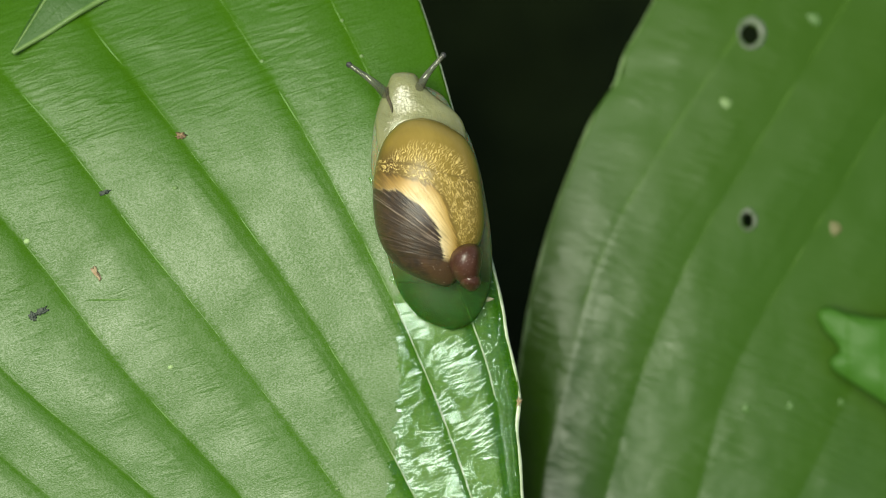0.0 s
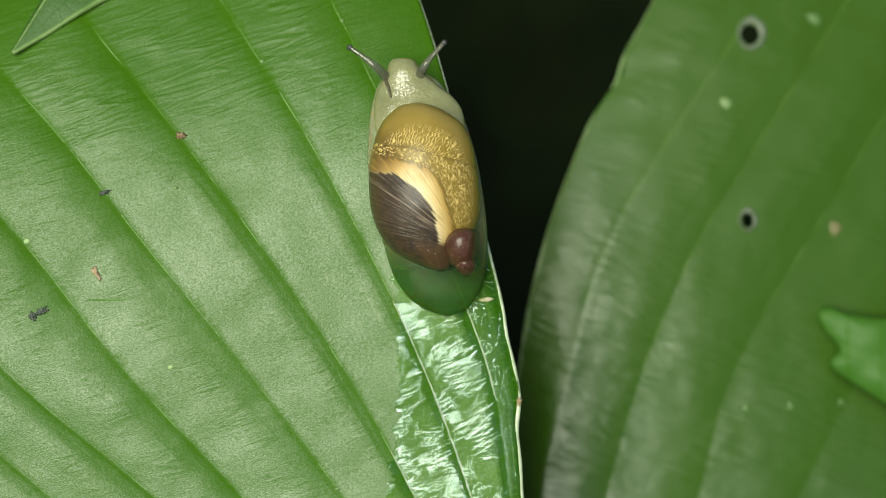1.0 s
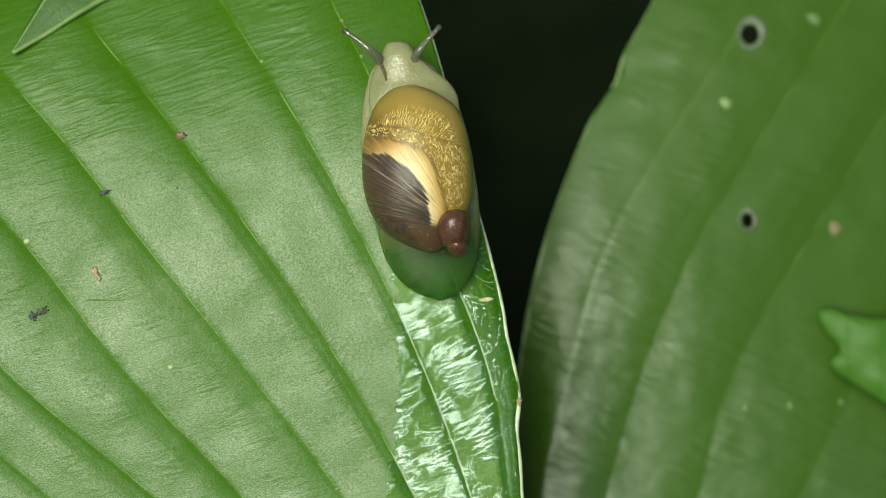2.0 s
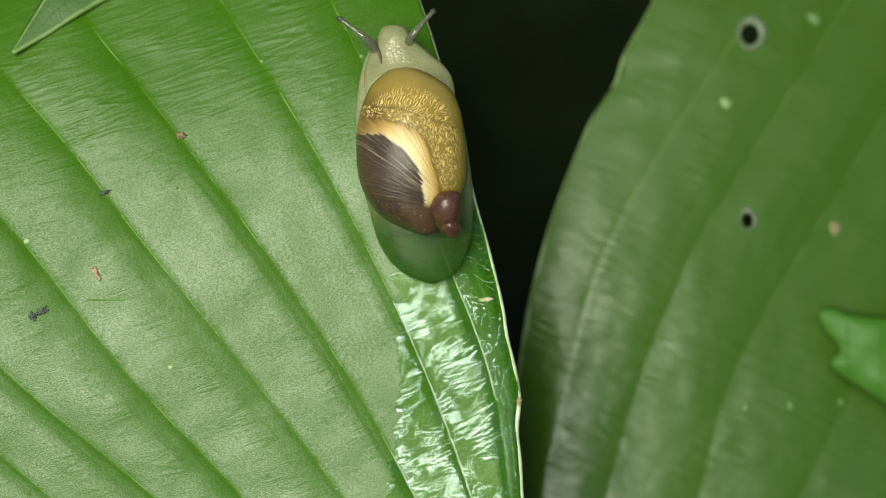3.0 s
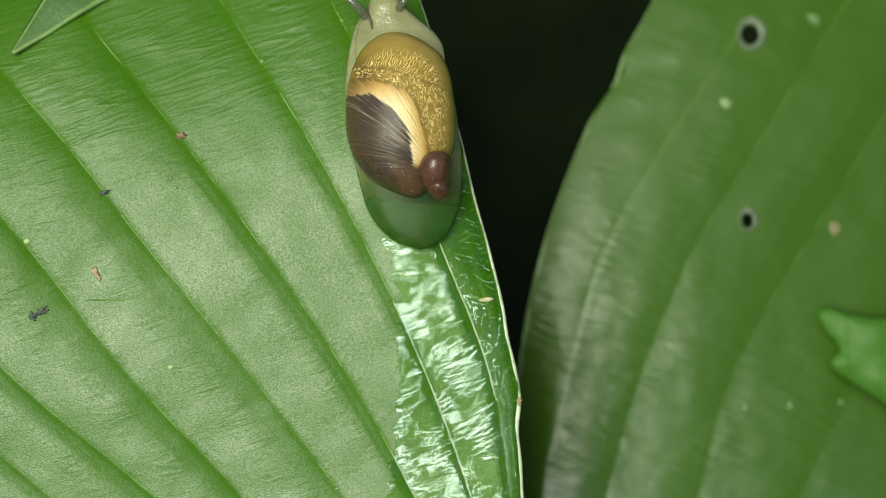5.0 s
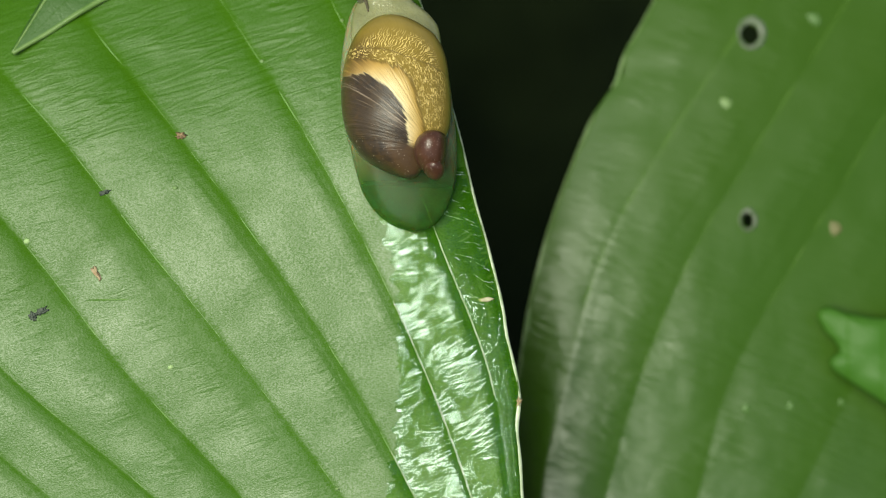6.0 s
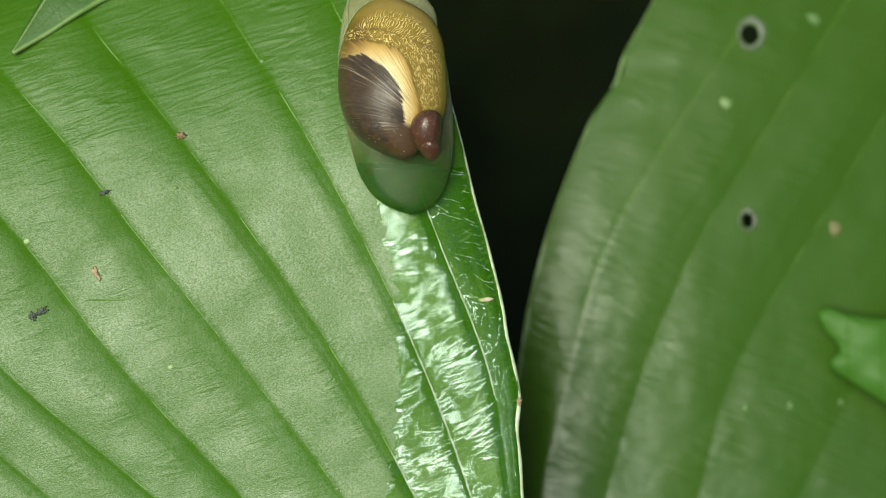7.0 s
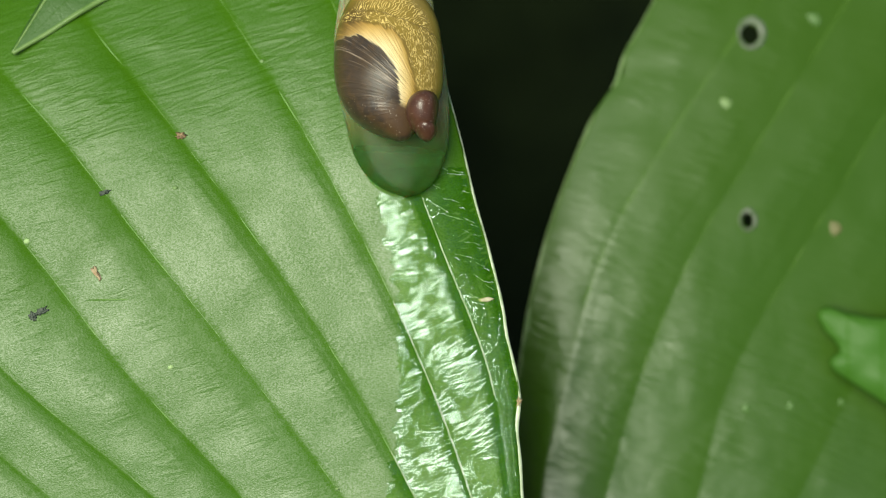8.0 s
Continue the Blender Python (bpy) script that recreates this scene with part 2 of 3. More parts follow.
def foot_material():
    """Wet translucent flesh, cream in front, clear olive towards the tail."""
    m = Nodes("snail_foot")
    ob = m.coords("Object")
    sep = m.tree.nodes.new("ShaderNodeSeparateXYZ")
    m.put(sep.inputs[0], ob)
    y = m.math("MULTIPLY_ADD", sep.outputs[1], 1000.0 / 24.0, 0.55)
    spots = m.noise(ob, 2500.0, 3.0, 0.6)
    tone = m.ramp(y, [(0.1, (0.022, 0.08, 0.008)), (0.25, (0.045, 0.11, 0.02)), (0.42, (0.24, 0.26, 0.12)), (0.85, (0.32, 0.31, 0.18))])
    tone = m.mix(m.ramp(spots, [(0.35, 0.25), (0.6, 0.0)]), tone, (0.1, 0.13, 0.05))
    m.set(Base_Color=tone, Roughness=0.3, Normal=m.bump(spots, 0.12, 0.0001))
    m.set(Subsurface_Weight=0.6, Subsurface_Scale=0.002)
    m.shader.inputs["Specular IOR Level"].default_value = 0.12
    clear = m.tree.nodes.new("ShaderNodeBsdfTransparent")
    clear.inputs["Color"].default_value = (0.72, 0.88, 0.5, 1)
    both = m.tree.nodes.new("ShaderNodeMixShader")
    m.put(both.inputs[0], m.ramp(y, [(0.1, 0.5), (0.25, 0.42), (0.42, 0.2), (0.9, 0.12)]))
    m.tree.links.new(m.shader.outputs[0], both.inputs[1])
    m.tree.links.new(clear.outputs[0], both.inputs[2])
    m.tree.links.new(both.outputs[0], m.out.inputs["Surface"])
    return m.mat


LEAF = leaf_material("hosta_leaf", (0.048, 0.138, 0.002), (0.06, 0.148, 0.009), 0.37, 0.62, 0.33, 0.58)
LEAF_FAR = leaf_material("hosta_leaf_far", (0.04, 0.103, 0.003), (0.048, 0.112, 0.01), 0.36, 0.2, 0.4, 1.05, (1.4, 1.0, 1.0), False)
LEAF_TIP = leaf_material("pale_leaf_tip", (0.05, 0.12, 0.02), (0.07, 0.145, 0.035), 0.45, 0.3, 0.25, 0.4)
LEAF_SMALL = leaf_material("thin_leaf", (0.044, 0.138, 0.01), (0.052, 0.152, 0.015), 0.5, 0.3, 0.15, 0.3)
VEIN = plain_material("leaf_vein", (0.065, 0.17, 0.01), (0.1, 0.21, 0.025), 900.0, 0.45)
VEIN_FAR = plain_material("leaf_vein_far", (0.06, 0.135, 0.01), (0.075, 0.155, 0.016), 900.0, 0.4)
VEIN_PALE = plain_material("leaf_vein_pale", (0.1, 0.19, 0.04), (0.17, 0.26, 0.08), 900.0, 0.35)
# pale margin, lightened further to hold the gleam of the wet edge
MARGIN_GLEAM = plain_material("leaf_margin_gleam", (0.36, 0.46, 0.25), (0.6, 0.66, 0.48), 1500.0, 0.25)
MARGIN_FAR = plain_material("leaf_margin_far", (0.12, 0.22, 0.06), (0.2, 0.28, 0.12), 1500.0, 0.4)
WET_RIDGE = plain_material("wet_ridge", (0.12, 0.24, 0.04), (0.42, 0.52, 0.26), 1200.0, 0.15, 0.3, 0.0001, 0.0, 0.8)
# near-white tone stands for glints on the wet leaf edge
GLINT_THREAD = plain_material("glint_thread", (0.3, 0.42, 0.26), (0.66, 0.74, 0.66), 1500.0, 0.12, 0.4, 0.0001, 0.0, 0.9)
SLIME = slime_material()
SHELL = shell_material()


def dusty(mat, amount):
    """Pale grains clinging to a surface."""
    tree = mat.node_tree
    base = tree.nodes["Principled BSDF"].inputs["Base Color"]
    grain = tree.nodes.new("ShaderNodeTexNoise")
    grain.inputs["Scale"].default_value = 8000.0
    grain.inputs["Detail"].default_value = 0.0
    tree.links.new(tree.nodes.new("ShaderNodeTexCoord").outputs["Object"], grain.inputs["Vector"])
    cut = tree.nodes.new("ShaderNodeMapRange")
    cut.inputs["From Min"].default_value, cut.inputs["From Max"].default_value, cut.inputs["To Max"].default_value = 0.74, 0.78, amount
    tree.links.new(grain.outputs[0], cut.inputs["Value"])
    mix = tree.nodes.new("ShaderNodeMix")
    mix.data_type = "RGBA"
    mix.inputs[7].default_value = (0.5, 0.4, 0.34, 1)
    tree.links.new(cut.outputs[0], mix.inputs[0])
    tree.links.new(base.links[0].from_socket, mix.inputs[6])
    tree.links.new(mix.outputs[2], base)
    return mat


def see_through(mat, amount, tint):
    """Lets some light straight through a thin wet skin."""
    tree = mat.node_tree
    clear = tree.nodes.new("ShaderNodeBsdfTransparent")
    clear.inputs["Color"].default_value = (*tint, 1)
    both = tree.nodes.new("ShaderNodeMixShader")
    both.inputs[0].default_value = amount
    tree.links.new(tree.nodes["Principled BSDF"].outputs[0], both.inputs[1])
    tree.links.new(clear.outputs[0], both.inputs[2])
    tree.links.new(both.outputs[0], tree.nodes["Material Output"].inputs["Surface"])
    return mat


MAROON = plain_material("maroon_shell", (0.05, 0.02, 0.011), (0.09, 0.037, 0.022), 1200.0, 0.3, 0.2, 0.0001)
dusty(MAROON, 0.4)
FLESH = plain_material("snail_flesh", (0.24, 0.245, 0.11), (0.33, 0.33, 0.165), 520.0, 0.1, 0.5, 0.00012, 0.3, 1.0)
FOOT = foot_material()
TENTACLE = plain_material("snail_tentacle", (0.09, 0.09, 0.068), (0.17, 0.165, 0.125), 700.0, 0.07, 0.1, 0.00003, 0.0, 1.0)
see_through(TENTACLE, 0.5, (0.85, 0.88, 0.75))
see_through(FLESH, 0.15, (0.8, 0.88, 0.6))
MUSCLE = plain_material("snail_muscle", (0.075, 0.065, 0.04), (0.12, 0.105, 0.065), 2500.0, 0.6, 0.1, 0.00002, 0.0, 0.1)
DARK = plain_material("snail_eye", (0.03, 0.03, 0.03), (0.08, 0.08, 0.07), 3000.0, 0.15)
SCAR = plain_material("leaf_scar", (0.09, 0.14, 0.06), (0.2, 0.22, 0.17), 1500.0, 0.6)
PALE = plain_material("pale_spot", (0.22, 0.36, 0.11), (0.34, 0.46, 0.2), 2500.0, 0.5)
PALE_DIM = plain_material("faint_spot", (0.045, 0.12, 0.01), (0.065, 0.145, 0.025), 2500.0, 0.5)
TAN = plain_material("dry_fleck", (0.26, 0.17, 0.08), (0.44, 0.34, 0.21), 2500.0, 0.7)
PALE_MID = plain_material("worn_spot", (0.1, 0.19, 0.04), (0.17, 0.26, 0.09), 2500.0, 0.5)
BROWN = plain_material("brown_fleck", (0.08, 0.045, 0.02), (0.3, 0.2, 0.1), 4000.0, 0.7)
CREAM = plain_material("pale_scar", (0.3, 0.27, 0.15), (0.5, 0.45, 0.3), 2500.0, 0.4)
TAN_DIM = plain_material("tan_spot", (0.1, 0.11, 0.03), (0.17, 0.15, 0.06), 2500.0, 0.6)
BLACK = plain_material("dark_fleck", (0.03, 0.04, 0.03), (0.09, 0.11, 0.08), 2500.0, 0.7)
# toned near black: the shade under the leaves is put into the colour
SHADED_SOIL = plain_material("humus", (0.0044, 0.0086, 0.002), (0.0115, 0.019, 0.005), 60.0, 0.95, 0.8, 0.004, 0.0, 0.1)
STALK = plain_material("leaf_stalk", (0.06, 0.13, 0.02), (0.1, 0.2, 0.04), 300.0, 0.4)


# ---- mesh helpers ----
def part(name, bm, material, parent=None, label="", smooth=True):
    """Links a bmesh as one mesh object, under a thing or a part."""
    me = bpy.data.meshes.new(name)
    bmesh.ops.recalc_face_normals(bm, faces=bm.faces)
    for f in bm.faces:
        f.smooth = smooth
    bm.to_mesh(me)
    bm.free()
    me.materials.append(material)
    ob = new(name, me)
    if parent is not None:
        ob.parent = parent
    if label:
        ob["label"] = label
    return ob


def thing(name, m, label, category, group=""):
    ob = new(name)
    ob.empty_display_size = 0.005
    ob.matrix_world = m
    return tagged(ob, label, category, group)


def spline(xs, ys, x):
    """A smooth curve through the points (xs, ys), at x."""
    xs, ys, x = np.asarray(xs, float), np.asarray(ys, float), np.asarray(x, float)
    d = np.gradient(ys, xs)
    i = np.clip(np.searchsorted(xs, x) - 1, 0, len(xs) - 2)
    w = xs[i + 1] - xs[i]
    t = (x - xs[i]) / w
    return ((2 * t**3 - 3 * t**2 + 1) * ys[i] + (t**3 - 2 * t**2 + t) * w * d[i]
            + (3 * t**2 - 2 * t**3) * ys[i + 1] + (t**3 - t**2) * w * d[i + 1])


def tube(points, radii, sides=10, steps=24):
    """A round tapering tube through a few points, closed at both ends."""
    bm = bmesh.new()
    s = np.linspace(0, len(points) - 1, steps)
    idx = np.arange(len(points))
    c = np.stack([spline(idx, [p[k] for p in points], s) for k in range(3)], 1)
    rad = np.interp(s, np.linspace(0, len(points) - 1, len(radii)), radii)
    rings = []
    for i in range(steps):
        t = Vector(c[min(i + 1, steps - 1)] - c[max(i - 1, 0)]).normalized()
        a = t.orthogonal().normalized() if i == 0 else (a - t * a.dot(t)).normalized()
        b = t.cross(a)
        rings.append([bm.verts.new(Vector(c[i]) + (a * math.cos(q) + b * math.sin(q)) * rad[i])
                      for q in np.linspace(0, 2 * math.pi, sides, endpoint=False)])
    for r1, r2 in zip(rings, rings[1:]):
        for j in range(sides):
            bm.faces.new((r1[j], r1[(j + 1) % sides], r2[(j + 1) % sides], r2[j]))
    bm.faces.new(rings[0][::-1])
    bm.faces.new(rings[-1])
    return bm


def lofted(profile, steps, sides, shape):
    """A closed rounded body along y. profile rows: y, left x, right x, base z, top z; shape(q) gives x and z of the section in -1..1."""
    p = np.array(profile, float)
    n = len(p)
    s = np.linspace(0, n - 1, steps)
    rows = np.stack([spline(np.arange(n), p[:, k], s) for k in range(5)], 1)
    bm = bmesh.new()
    rings = []
    for y, l, r, z0, z1 in rows:
        ring = []
        for q in np.linspace(0, 2 * math.pi, sides, endpoint=False):
            cx, cz = shape(q)
            ring.append(bm.verts.new(((l + r) / 2 + cx * (r - l) / 2, y, (z0 + z1) / 2 + cz * (z1 - z0) / 2)))
        rings.append(ring)
    for r1, r2 in zip(rings, rings[1:]):
        for j in range(sides):
            bm.faces.new((r1[j], r1[(j + 1) % sides], r2[(j + 1) % sides], r2[j]))
    bm.faces.new(rings[0][::-1])
    bm.faces.new(rings[-1])
    return bm


def blob(centre, size, seed=0, rough=0.15, turn=0.0, detail=2):
    """A small uneven rounded lump."""
    bm = bmesh.new()
    bmesh.ops.create_icosphere(bm, subdivisions=detail, radius=1.0)
    rot = Matrix.Rotation(turn, 3, "Z")
    for v in bm.verts:
        k = 1.0 + rough * noise.noise(v.co * 1.7 + Vector((seed * 7.3, seed * 3.1, 0)))
        v.co = rot @ Vector((v.co.x * size[0], v.co.y * size[1], v.co.z * size[2])) * k + Vector(centre)
    return bm


# ---- ground ----
bm = bmesh.new()
N, R = 120, 0.6
grid = [[bm.verts.new(((i / N * 2 - 1) * R, (j / N * 2 - 1) * R,
                       0.012 * noise.noise(Vector((i * 0.13, j * 0.13, 1))) + 0.005 * noise.noise(Vector((i * 0.6, j * 0.6, 4)))))
         for i in range(N + 1)] for j in range(N + 1)]
for j in range(N):
    for i in range(N):
        bm.faces.new((grid[j][i], grid[j][i + 1], grid[j + 1][i + 1], grid[j + 1][i]))
rim = [grid[0][i] for i in range(N)] + [grid[j][N] for j in range(N)] + [grid[N][i] for i in range(N, 0, -1)] + [grid[j][0] for j in range(N, 0, -1)]
for scale in (4.0, 30.0, 300.0):
    ring = [bm.verts.new((v.co.x * scale, v.co.y * scale, 0)) for v in rim]
    for a in range(len(rim)):
        b = (a + 1) % len(rim)
        bm.faces.new((rim[a], rim[b], ring[b], ring[a]))
    rim = ring
ground = tagged(part("ground", bm, SHADED_SOIL), "damp humus soil, toned near black for the deep shade under the leaves", "ground", kind="structure")


# ---- hosta leaves ----
class Hosta:
    """A ribbed leaf. levels: v and, from the edge inwards to the midrib, the u of each vein there."""

    def __init__(self, levels, rise, arch, roll, tilt, side, bend, nicks, widths, crest):
        self.v = np.array([row[0] for row in levels], float)
        self.u = np.array([row[1:] for row in levels], float)
        self.count = self.u.shape[1]
        self.rise, self.arch, self.roll, self.tilt, self.side = rise, arch, roll, tilt, side
        self.bend, self.nicks, self.widths = bend, nicks, widths
        self.crest = crest

    def veins(self, v):
        near = np.array([float(spline(self.v, self.u[:, k], v)) for k in range(self.count)])
        near[0] += sum(a * math.exp(-(((v - c) / w) ** 2)) for c, a, w in self.nicks)
        mid = near[-1]
        return np.concatenate([near, mid - 0.9 * (near[-2::-1] - mid)])

    def droop(self, v):
        """How far the blade bends away towards its base: a curve, then straight."""
        d = max(0.0, (self.crest - v) / 21.0)
        return -self.bend * (d * d if d < 25.0 else 50.0 * d - 625.0)

    def panel(self, k):
        half = self.count - 1
        j = int(min(k, 2 * half - 1e-3 - k)) if self.side > 0 else int(k)
        return min(max(j, 0), len(self.widths) - 1)

    def groove(self, k):
        """How much of the panel the slope beside the vein takes."""
        return self.widths[self.panel(k)]

    def drop(self, k):
        """How deep the panel falls to its vein, in millimetres."""
        return self.arch[min(self.panel(k), len(self.arch) - 1)]

    def height(self, k, u, v):
        """k: which vein, counted from the edge, with its fraction."""
        f = k - math.floor(k)
        half = self.count - 1
        d = min(k, 2 * half - k)
        g = f if self.side > 0 else 1.0 - f
        w = self.groove(k) * (1.0 + 0.5 * min(1.0, max(0.0, (420.0 - v) / 420.0)))
        arch = self.drop(k) * (min(1.1, max(0.36, 1.35 - v / 560.0)) if self.side > 0 else 1.0) * ((1.0 - math.exp(-g / w)) - g * (1.0 - math.exp(-1.0 / w)) + 0.45 * g * (1.0 - g))
        more = 0.46 / (1.0 + math.exp((v - 500) / 30.0)) if self.side > 0 else 0.0
        edge = -(self.roll + more) * max(0.0, 1.25 - d) ** 2 if self.side > 0 else -self.roll * (1.0 + 1.6 * min(1.0, max(0.0, (v - 540.0) / 220.0))) * max(0.0, 1.05 - d) ** 1.1
        turn = self.droop(v)
        wave = 0.35 * noise.noise(Vector((u / 260.0, v / 260.0, self.rise))) + 0.08 * noise.noise(Vector((u / 60.0, v / 60.0, 3.0)))
        if self.side > 0:
            c = max(0.0, 220.0 - u - v) / 21.0
            turn -= 0.018 * (c * c if c < 14.0 else 28.0 * c - 196.0)
        else:
            turn -= 0.0042 * (max(0.0, min(u, 1900.0) - 980.0) / 21.0) ** 2
        return self.rise + arch + edge + wave + self.tilt[0] * (u - 784) / 21 + self.tilt[1] * (441 - v) / 21 + turn

    def place(self, u, v, lift=0.0):
        """The point of the surface at u, v, in the tilted plane's space."""
        x = self.veins(v)
        k = float(np.interp(u * -self.side, x * -self.side, np.arange(len(x))))
        return at(u, v, self.height(k, u, v) + lift)

    def grid(self, rows, sub):
        k1 = 2 * (self.count - 1)
        ks = np.linspace(0.0, k1, k1 * sub + 1)
        out = []
        for v in rows:
            x = self.veins(v)
            us = np.interp(ks, np.arange(len(x)), x)
            out.append([(k, u, v) for k, u in zip(ks, us)])
        return out


def sheet(leaf, cells, base, lift=0.0, holes=(), wrinkle=None):
    """Turns rows of (k, u, v) into a mesh with a UV map across and along the veins."""
    bm = bmesh.new()
    uvl = bm.loops.layers.uv.new("UVMap")
    bandl = bm.loops.layers.uv.new("Band")
    verts, inside, uvs, pieces = [], {}, {}, {}
    for row in cells:
        line = []
        for k, u, v in row:
            cut = False
            h = leaf.height(k, u, v) + (wrinkle(k, u, v) if wrinkle else 0.0)
            for cu, cv, ru, rv in holes:
                d = math.hypot((u - cu) / ru, (v - cv) / rv)
                if d < 1.0:
                    cut = True
                    d = max(d, 1e-3)
                    u, v = cu + (u - cu) / d, cv + (v - cv) / d
            vert = bm.verts.new(at(u, v, h + lift) - base)
            inside[vert], uvs[vert] = cut, (k, (v + 0.35 * leaf.side * u) / 21.0)
            pieces[vert] = k
            line.append(vert)
        verts.append(line)
    for a, b in zip(verts, verts[1:]):
        for j in range(len(a) - 1):
            quad = (a[j], a[j + 1], b[j + 1], b[j])
            if all(inside[q] for q in quad):
                continue
            f = bm.faces.new(quad)
            low = math.floor(min(pieces[q] for q in quad) + 1e-4)
            for loop in f.loops:
                loop[uvl].uv = uvs[loop.vert]
                g = pieces[loop.vert] - low
                loop[bandl].uv = ((g if leaf.side > 0 else 1.0 - g) / leaf.groove(low + 0.5), 0.0)
    bmesh.ops.delete(bm, geom=[v for v in bm.verts if not v.link_faces], context="VERTS")
    return bm


def hosta_leaf(leaf, label, material, rim_material, holes=(), stalk_to=(0, 0)):
    base = leaf.place(leaf.u[0, -1], leaf.v[0])
    ob = thing("hosta_leaf", VIEW @ Matrix.Translation(base), label, "leaf", "hosta leaves")
    rows = np.concatenate([np.linspace(leaf.v[0], -60, 50)[:-1], np.arange(-60, 942, 6), np.linspace(942, leaf.v[-1], 45)])
    blade = part("blade", sheet(leaf, leaf.grid(rows, 36 if holes else 26), base, 0.0, holes), material, ob)
    thick = blade.modifiers.new("thickness", "SOLIDIFY")
    thick.thickness, thick.offset = 0.0004, 0.0
    along = np.linspace(leaf.v[0], leaf.v[-1], 60)
    both = 2 * (leaf.count - 1)
    for k in range(1, both):
        mid = k == leaf.count - 1
        pts = []
        for v in along:
            u = leaf.veins(v)[k]
            pts.append(at(u, v, leaf.height(float(k), u, v) + (0.0 if mid else 0.08 if holes else 0.1)) - base)
        w = 0.0009 if mid else 0.00014 if holes else 0.00012
        name = "midrib" if mid else "vein"
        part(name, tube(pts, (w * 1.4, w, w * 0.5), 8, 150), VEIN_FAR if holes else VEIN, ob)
    for k in (0, both):
        pts = []
        for v in along:
            u = leaf.veins(v)[k]
            pts.append(at(u, v, leaf.height(float(k), u, v)) - base)
        # thicker towards the tip, which widens the gleam painted on the near margin
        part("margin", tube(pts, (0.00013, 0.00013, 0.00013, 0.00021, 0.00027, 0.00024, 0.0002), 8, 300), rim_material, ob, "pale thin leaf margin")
    foot = VIEW.inverted() @ Vector((stalk_to[0], stalk_to[1], -0.01)) - base
    up = VIEW.to_3x3().inverted() @ Vector((0, 0, 0.03))
    part("petiole", tube([Vector((0, 0, 0)), foot * 0.45 + up, foot], (0.0016, 0.0025, 0.003), 12, 24), STALK, ob)
    return ob, base


NEAR = Hosta([
    (-1300, -1180, -1183, -1186, -1189, -1192, -1195, -1197, -1199, -1200),
    (-600, 430, 250, 20, -240, -470, -680, -870, -1010, -1130),
    (0, 740, 585, 390, 125, -115, -340, -560, -720, -860),
    (220, 806, 694, 530, 300, 87, -150, -370, -545, -700),
    (440, 863, 782, 650, 465, 262, 50, -180, -360, -530),
    (660, 909, 866, 753, 612, 440, 224, 12, -165, -330),
    (882, 922, 903, 835, 735, 608, 430, 275, 90, -100),
    (1400, 1000, 985, 965, 930, 885, 820, 740, 640, 520),
    (1900, 1062, 1061, 1060, 1059, 1058, 1057, 1056, 1055, 1054),
], 0.0, (0.22, 0.3, 0.3, 0.55, 1.05, 1.9, 1.6, 1.2), 0.2, (0.0, 0.0), 1, 0.0075, ((692, 5, 30), (752, -4, 30), (600, -3, 25), (350, -4, 75)), (0.2, 0.14, 0.12, 0.16, 0.28, 0.3, 0.25, 0.2), 520)
FAR = Hosta([
    (-1300, 2490, 2492, 2494, 2496, 2498, 2500),
    (-500, 1400, 1600, 1790, 1990, 2180, 2380),
    (0, 1160, 1345, 1500, 1690, 1900, 2120),
    (220, 1045, 1198, 1362, 1555, 1770, 2010),
    (440, 963, 1070, 1228, 1420, 1640, 1880),
    (660, 921, 1003, 1135, 1295, 1520, 1760),
    (882, 916, 955, 1070, 1232, 1410, 1640),
    (1400, 930, 945, 985, 1060, 1140, 1240),
    (2000, 1000, 1001, 1002, 1003, 1004, 1005),
], -20.0, (0.45, 0.45, 0.4, 0.38, 0.35), 1.1, (-0.08, 0.0), -1, 0.0056, ((92, -4, 18), (138, 13, 30)), (0.4, 0.35, 0.3, 0.3, 0.3), 560)
HOLES = ((1327, 62, 17, 20), (1322, 391, 11, 14))
near_leaf, near_base = hosta_leaf(NEAR, "broad green ribbed hosta leaf, waxy, with a wet edge", LEAF, MARGIN_GLEAM, (), (-0.09, 0.16))
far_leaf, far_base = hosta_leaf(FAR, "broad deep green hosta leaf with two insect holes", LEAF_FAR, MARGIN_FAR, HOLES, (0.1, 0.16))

wide = 1.5
for cu, cv, ru, rv in HOLES:
    bm = bmesh.new()
    rings = []
    for s in np.linspace(0.96, wide, 7):
        ring = []
        for q in np.linspace(0, 2 * math.pi, 40, endpoint=False):
            k = s * (1 + 0.1 * noise.noise(Vector((math.cos(q) * 1.3, math.sin(q) * 1.3, cu))) * (s - 0.9))
            top = 0.35 * math.sin(math.pi * (s - 0.96) / (wide - 0.96)) + 0.25
            off = (s - 0.96) * ru * 0.3
            ring.append(bm.verts.new(FAR.place(cu + off + ru * k * math.cos(q), cv - off + rv * k * math.sin(q), top) - far_base))
        rings.append(ring)
    for r1, r2 in zip(rings, rings[1:]):
        for j in range(40):
            bm.faces.new((r1[j], r1[(j + 1) % 40], r2[(j + 1) % 40], r2[j]))
    part("hole_rim", bm, SCAR, far_leaf, "pale dry scar round a hole")


def spot(name, leaf, base, parent, material, u, v, ru, rv, turn=0.0, label="", lift=0.2, thick=0.0001):
    c = leaf.place(u, v, lift) - base
    return part(name, blob(c, (ru / 21000, rv / 21000, thick), u, 0.25, turn, 3), material, parent, label)


